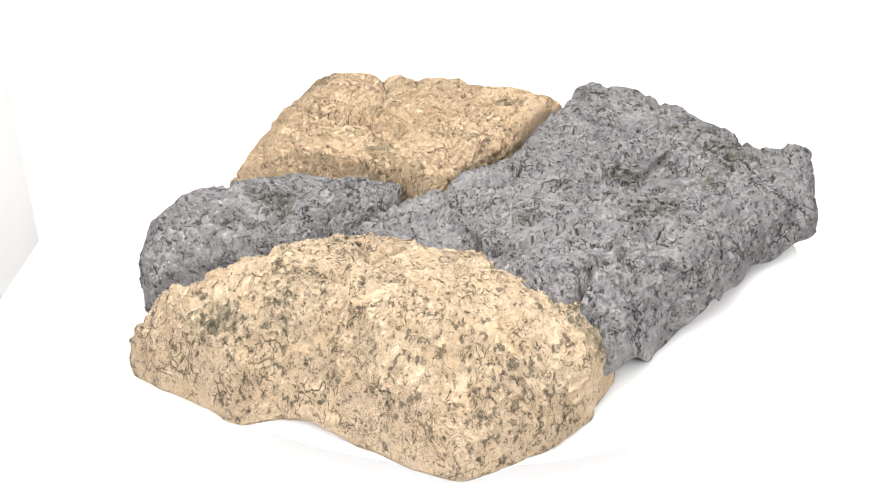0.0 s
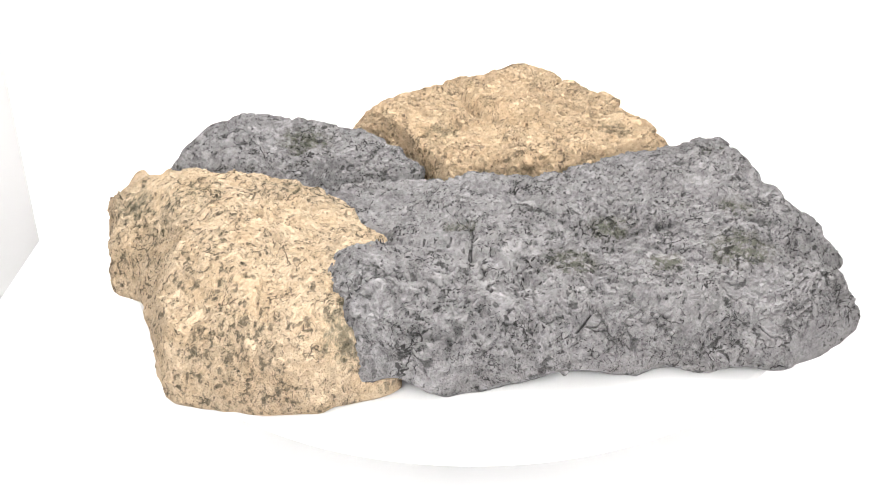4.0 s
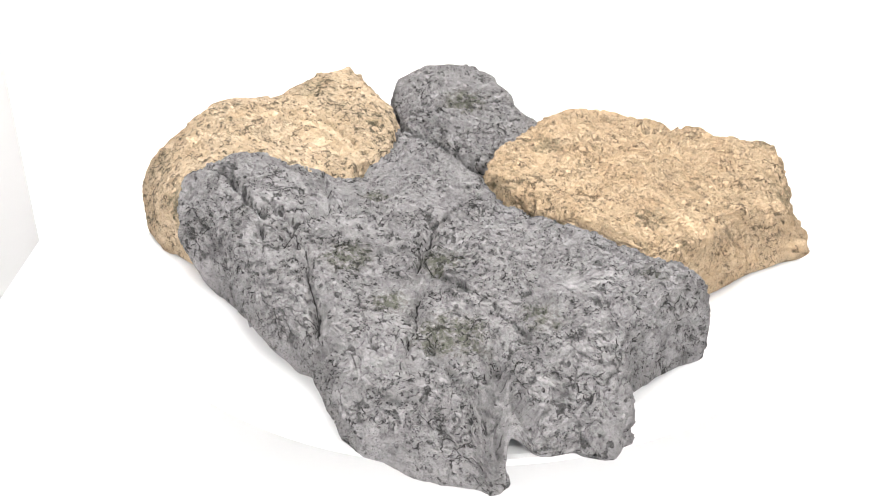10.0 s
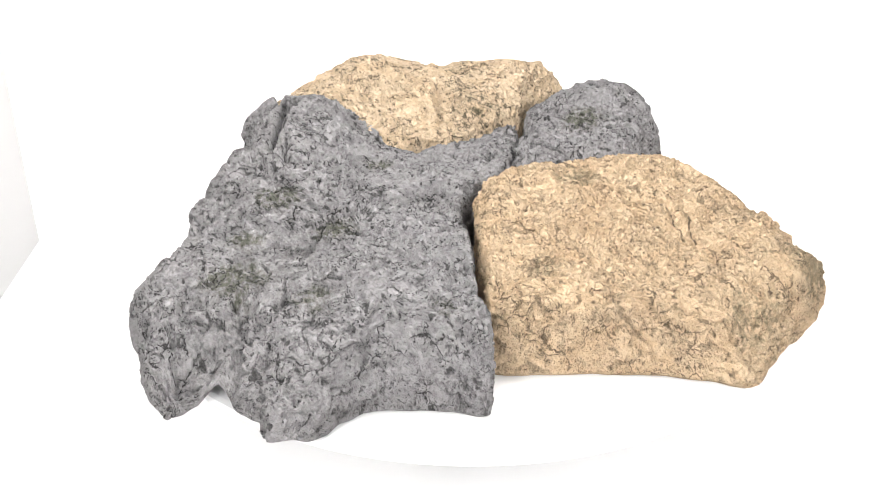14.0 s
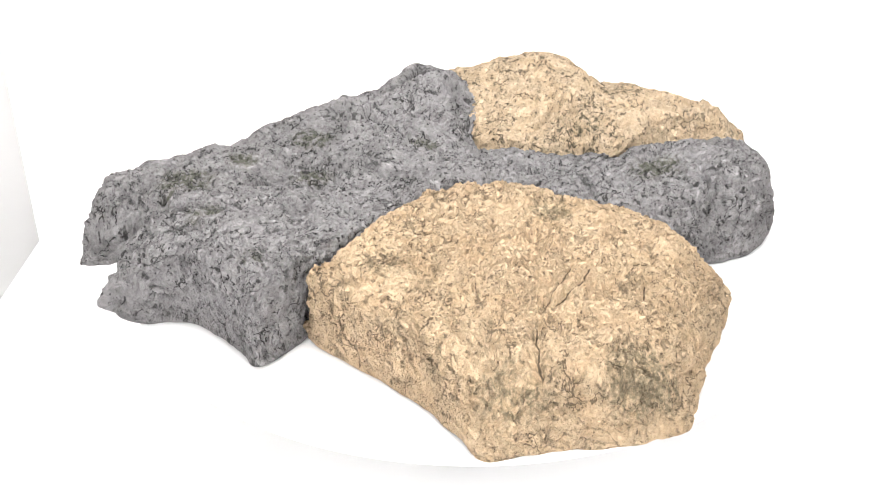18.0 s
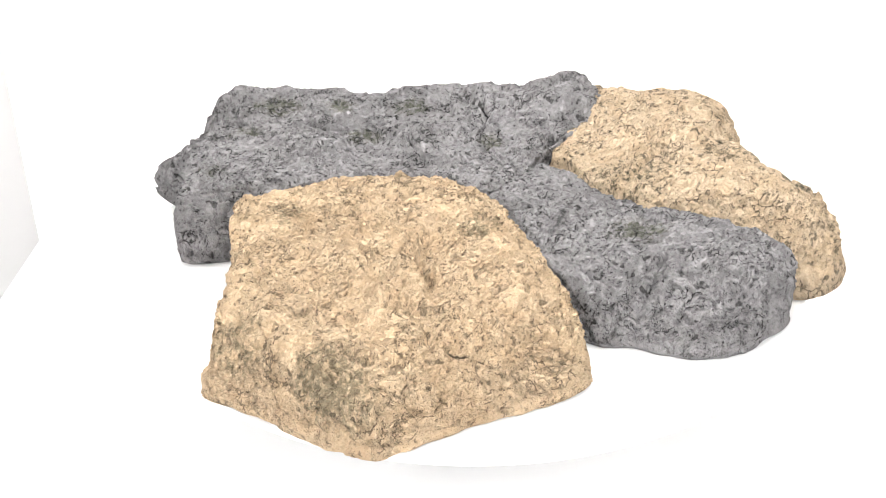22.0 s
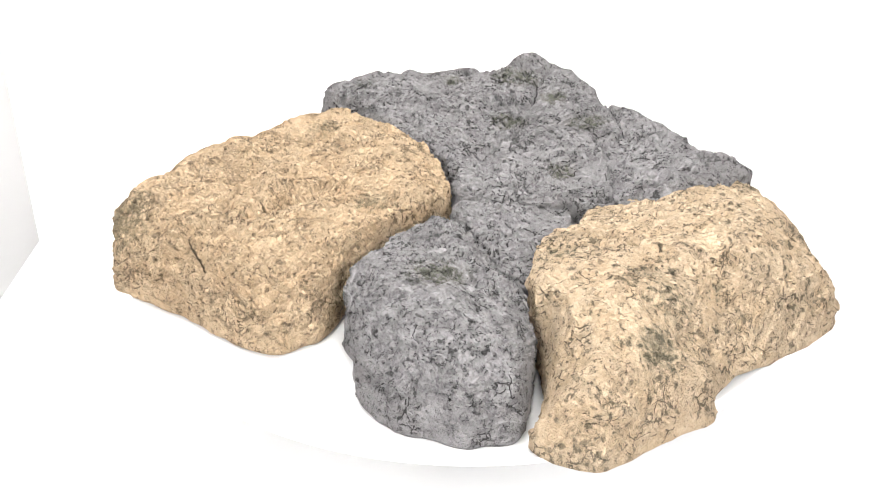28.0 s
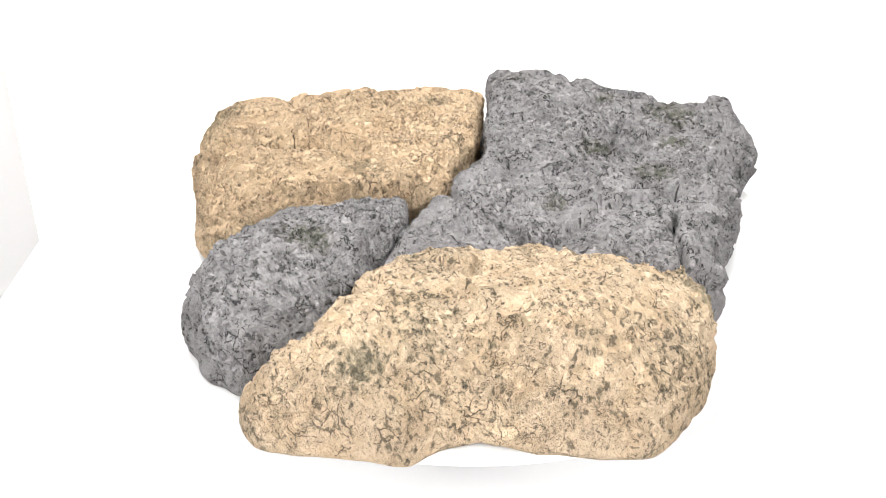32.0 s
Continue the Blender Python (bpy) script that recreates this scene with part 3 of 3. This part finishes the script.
grey_slab = stone("grey_stone_slab", [
    (0.1115, -0.2089, 0.026, 0.64), (0.1273, -0.1828, 0.031, 0.02), (0.1416, -0.1550, 0.027, 0.83), (0.1804, -0.1240, 0.019, 0.40), (0.2081, -0.0914, 0.054, 0.64),
    (0.2311, -0.0472, 0.023, 0.74), (0.2883, -0.0051, 0.047, 0.36), (0.2940, 0.0254, 0.040, 0.44), (0.3018, 0.0528, 0.012, 0.59), (0.3076, 0.0804, 0.054, 0.11),
    (0.3002, 0.1053, 0.083, 0.03), (0.2857, 0.1010, 0.065, 0.06), (0.2665, 0.0987, 0.033, 0.02), (0.2598, 0.1137, 0.025, 0.22), (0.2523, 0.1393, 0.029, 0.36),
    (0.2568, 0.1485, 0.033, 0.31), (0.2568, 0.1630, 0.044, 0.09)] + [
    (0.2427, 0.1672, 0.053, 0.21), (0.2304, 0.1717, 0.115, 0.62), (0.1854, 0.1600, 0.038, 0.92), (0.1376, 0.1899, 0.031, 0.92), (0.1172, 0.2077, 0.025, 0.75),
    (0.1020, 0.1854, 0.009, 0.90), (0.0841, 0.1405, 0.007, 0.92), (0.0667, 0.1094, 0.008, 0.92), (0.0483, 0.0780, 0.010, 0.90), (0.0298, 0.0380, 0.010, 0.85),
    (-0.0220, -0.0030, 0.018, 0.75), (-0.0093, -0.0541, 0.020, 0.84), (0.0107, -0.0960, 0.016, 0.92), (0.0123, -0.1231, 0.020, 0.92), (0.0233, -0.1808, 0.037, 0.78),
    (0.0795, -0.2102, 0.049, 0.92), (0.0967, -0.2142, 0.030, 0.75)],
    (0.130, 0.000), [
    (0.084, -0.180, 0.0820), (0.091, -0.133, 0.0866), (0.064, -0.123, 0.0731), (0.102, -0.097, 0.0612), (0.122, -0.150, 0.0701),
    (0.148, -0.057, 0.0625), (0.160, -0.100, 0.0680), (0.151, -0.006, 0.0568), (0.100, -0.037, 0.0692), (0.108, 0.036, 0.0640),
    (0.161, 0.081, 0.0692), (0.139, 0.162, 0.0745), (0.210, 0.122, 0.0665), (0.225, 0.045, 0.0642), (0.211, -0.019, 0.0620),
    (0.240, 0.140, 0.0480), (0.285, 0.045, 0.0676), (0.292, 0.090, 0.0656), (0.245, -0.010, 0.0627), (0.105, 0.175, 0.0697),
    (0.030, -0.020, 0.0644), (0.020, -0.080, 0.0574)],
    GREY, 83, bumps=[(0.125, -0.164, 0.022, -0.0050), (0.080, -0.195, 0.014, 0.0040), (0.298, 0.052, 0.022, 0.0060), (0.140, 0.190, 0.025, 0.0020), (0.200, 0.155, 0.028, 0.0060), (0.063, -0.178, 0.028, 0.0080), (0.258, 0.160, 0.028, -0.0120), (0.258, 0.100, 0.020, -0.0100), (0.108, -0.215, 0.025, -0.0120)], around=1240, rings=270, rough=0.8, flaky=0.8, spread=0.04,
    lifts=[(0.195, -0.110, 0.050, 0.0240), (0.240, -0.050, 0.045, 0.0130), (0.280, -0.015, 0.040, 0.0170), (0.300, 0.100, 0.050, 0.0130), (0.258, 0.165, 0.040, 0.0120), (0.115, -0.210, 0.030, 0.0300), (0.268, 0.098, 0.020, 0.0220)],
    grooves=[
        (((0.118, -0.128), (0.098, -0.155), (0.084, -0.173), (0.078, -0.194), (0.070, -0.210), (0.061, -0.224)), 0.0026, 0.016),
        (((0.113, -0.112), (0.099, -0.136)), 0.0022, 0.011),
        (((0.141, -0.120), (0.128, -0.129)), 0.0020, 0.010),
        (((0.115, -0.109), (0.085, -0.094), (0.059, -0.059), (0.013, -0.045), (-0.007, -0.045)), 0.0024, 0.005),
        (((0.220, -0.046), (0.190, -0.064), (0.153, -0.081), (0.122, -0.104)), 0.0022, 0.005),
        (((0.038, 0.008), (0.086, -0.002), (0.145, 0.000)), 0.003, 0.008),
        (((0.176, 0.012), (0.220, 0.022), (0.264, 0.027)), 0.003, 0.007),
        (((0.235, 0.081), (0.262, 0.087), (0.308, 0.097), (0.324, 0.098)), 0.0075, 0.025),
        (((0.207, -0.052), (0.245, -0.035), (0.281, -0.025), (0.310, -0.015)), 0.0045, 0.014),
        (((0.072, -0.077), (0.089, -0.095), (0.111, -0.106), (0.140, -0.105)), 0.003, 0.006),
        (((0.190, -0.087), (0.192, -0.104), (0.191, -0.117)), 0.003, 0.008),
        (((-0.020, -0.030), (-0.024, -0.060), (-0.018, -0.082), (-0.011, -0.100), (0.011, -0.110)), 0.004, 0.01),
        (((0.234, 0.071), (0.257, 0.110), (0.286, 0.146)), 0.005, 0.014),
        (((0.171, 0.143), (0.191, 0.175)), 0.005, 0.006),
        (((0.117, 0.034), (0.114, 0.010), (0.132, 0.002), (0.146, 0.017)), 0.0025, 0.004)],
    scarps=[
        (((0.171, -0.086), (0.132, -0.088), (0.099, -0.082), (0.068, -0.095), (0.044, -0.104), (0.027, -0.115), (0.006, -0.079)), 0.0065, 0.028),
        (((0.159, 0.037), (0.152, 0.026), (0.133, 0.017), (0.109, 0.020), (0.098, 0.033)), 0.0040, 0.012),
        (((0.250, 0.050), (0.283, 0.065), (0.289, 0.083), (0.296, 0.096)), 0.010, 0.016)])
tagged(grey_slab, "wide grey flaked slate-like slab with olive stains and deep cracks", "stone", "stones on the platter")
wedge = stone("wedge", [
    (-0.122, -0.100, 0.012, 0.7), (-0.098, -0.104, 0.012, 0.85), (-0.071, -0.101, 0.012, 0.9), (-0.039, -0.099, 0.012, 0.9), (-0.010, -0.097, 0.012, 0.9),
    (0.008, -0.079, 0.012, 0.9), (0.004, -0.044, 0.012, 0.9), (-0.012, -0.012, 0.012, 0.9), (-0.031, 0.002, 0.014, 0.8),
    (-0.061, -0.026, 0.014, 0.7), (-0.093, -0.059, 0.014, 0.7)],
    (-0.045, -0.070), [(-0.110, -0.098, 0.048), (-0.070, -0.080, 0.053), (-0.032, -0.030, 0.056), (-0.030, -0.095, 0.052), (0.0, -0.065, 0.046)],
    GREY, 97, around=420, rings=90, rough=1.0, flaky=0.6)
wedge.parent = grey_slab
tagged(wedge, "low smooth grey wedge between the stones")

grey_boulder = stone("grey_boulder", [
    (-0.1780, 0.0204, 0.060, 0.41), (-0.1965, 0.0016, 0.024, 0.02), (-0.2304, -0.0196, 0.046, 0.26), (-0.2510, -0.0548, 0.046, 0.32), (-0.2516, -0.0657, 0.055, 0.56),
    (-0.2482, -0.1073, 0.051, 0.68), (-0.2410, -0.1210, 0.043, 0.37), (-0.2250, -0.1385, 0.034, 0.60), (-0.1877, -0.1299, 0.021, 0.46), (-0.1561, -0.1194, 0.029, 0.57),
    (-0.1270, -0.0971, 0.027, 0.77), (-0.1090, -0.0745, 0.026, 0.47), (-0.0813, -0.0526, 0.023, 0.63), (-0.0621, -0.0273, 0.019, 0.75), (-0.0552, 0.0063, 0.018, 0.77),
    (-0.0759, 0.0131, 0.017, 0.70), (-0.1112, 0.0243, 0.014, 0.92), (-0.1489, 0.0316, 0.031, 0.77)],
    (-0.165, -0.050), [
    (-0.149, -0.067, 0.0626), (-0.200, -0.115, 0.0596), (-0.169, -0.021, 0.0681), (-0.225, -0.060, 0.0636), (-0.195, -0.060, 0.0814),
    (-0.201, -0.012, 0.0784), (-0.083, -0.005, 0.0618), (-0.112, -0.035, 0.0702), (-0.130, 0.000, 0.0441)],
    GREY, 119, bumps=[(-0.226, -0.065, 0.030, 0.0070)], around=800, rings=190, rough=1.0, flaky=0.7,
    grooves=[
        (((-0.194, -0.026), (-0.200, 0.017), (-0.202, 0.044)), 0.0022, 0.01),
        (((-0.140, -0.058), (-0.152, -0.081), (-0.147, -0.091)), 0.005, 0.008)])
tagged(grey_boulder, "rounded grey cast boulder with a faint olive stain", "stone", "stones on the platter")


# ---- what moves ----
def motions():
    rows = [(t, pose(0, 0, 0, 0, 0, -a)) for t, a in enumerate(TURNED)]
    for ob in (tan_slab, tan_boulder, grey_slab, grey_boulder, platter):
        walk(ob, rows)


motions()
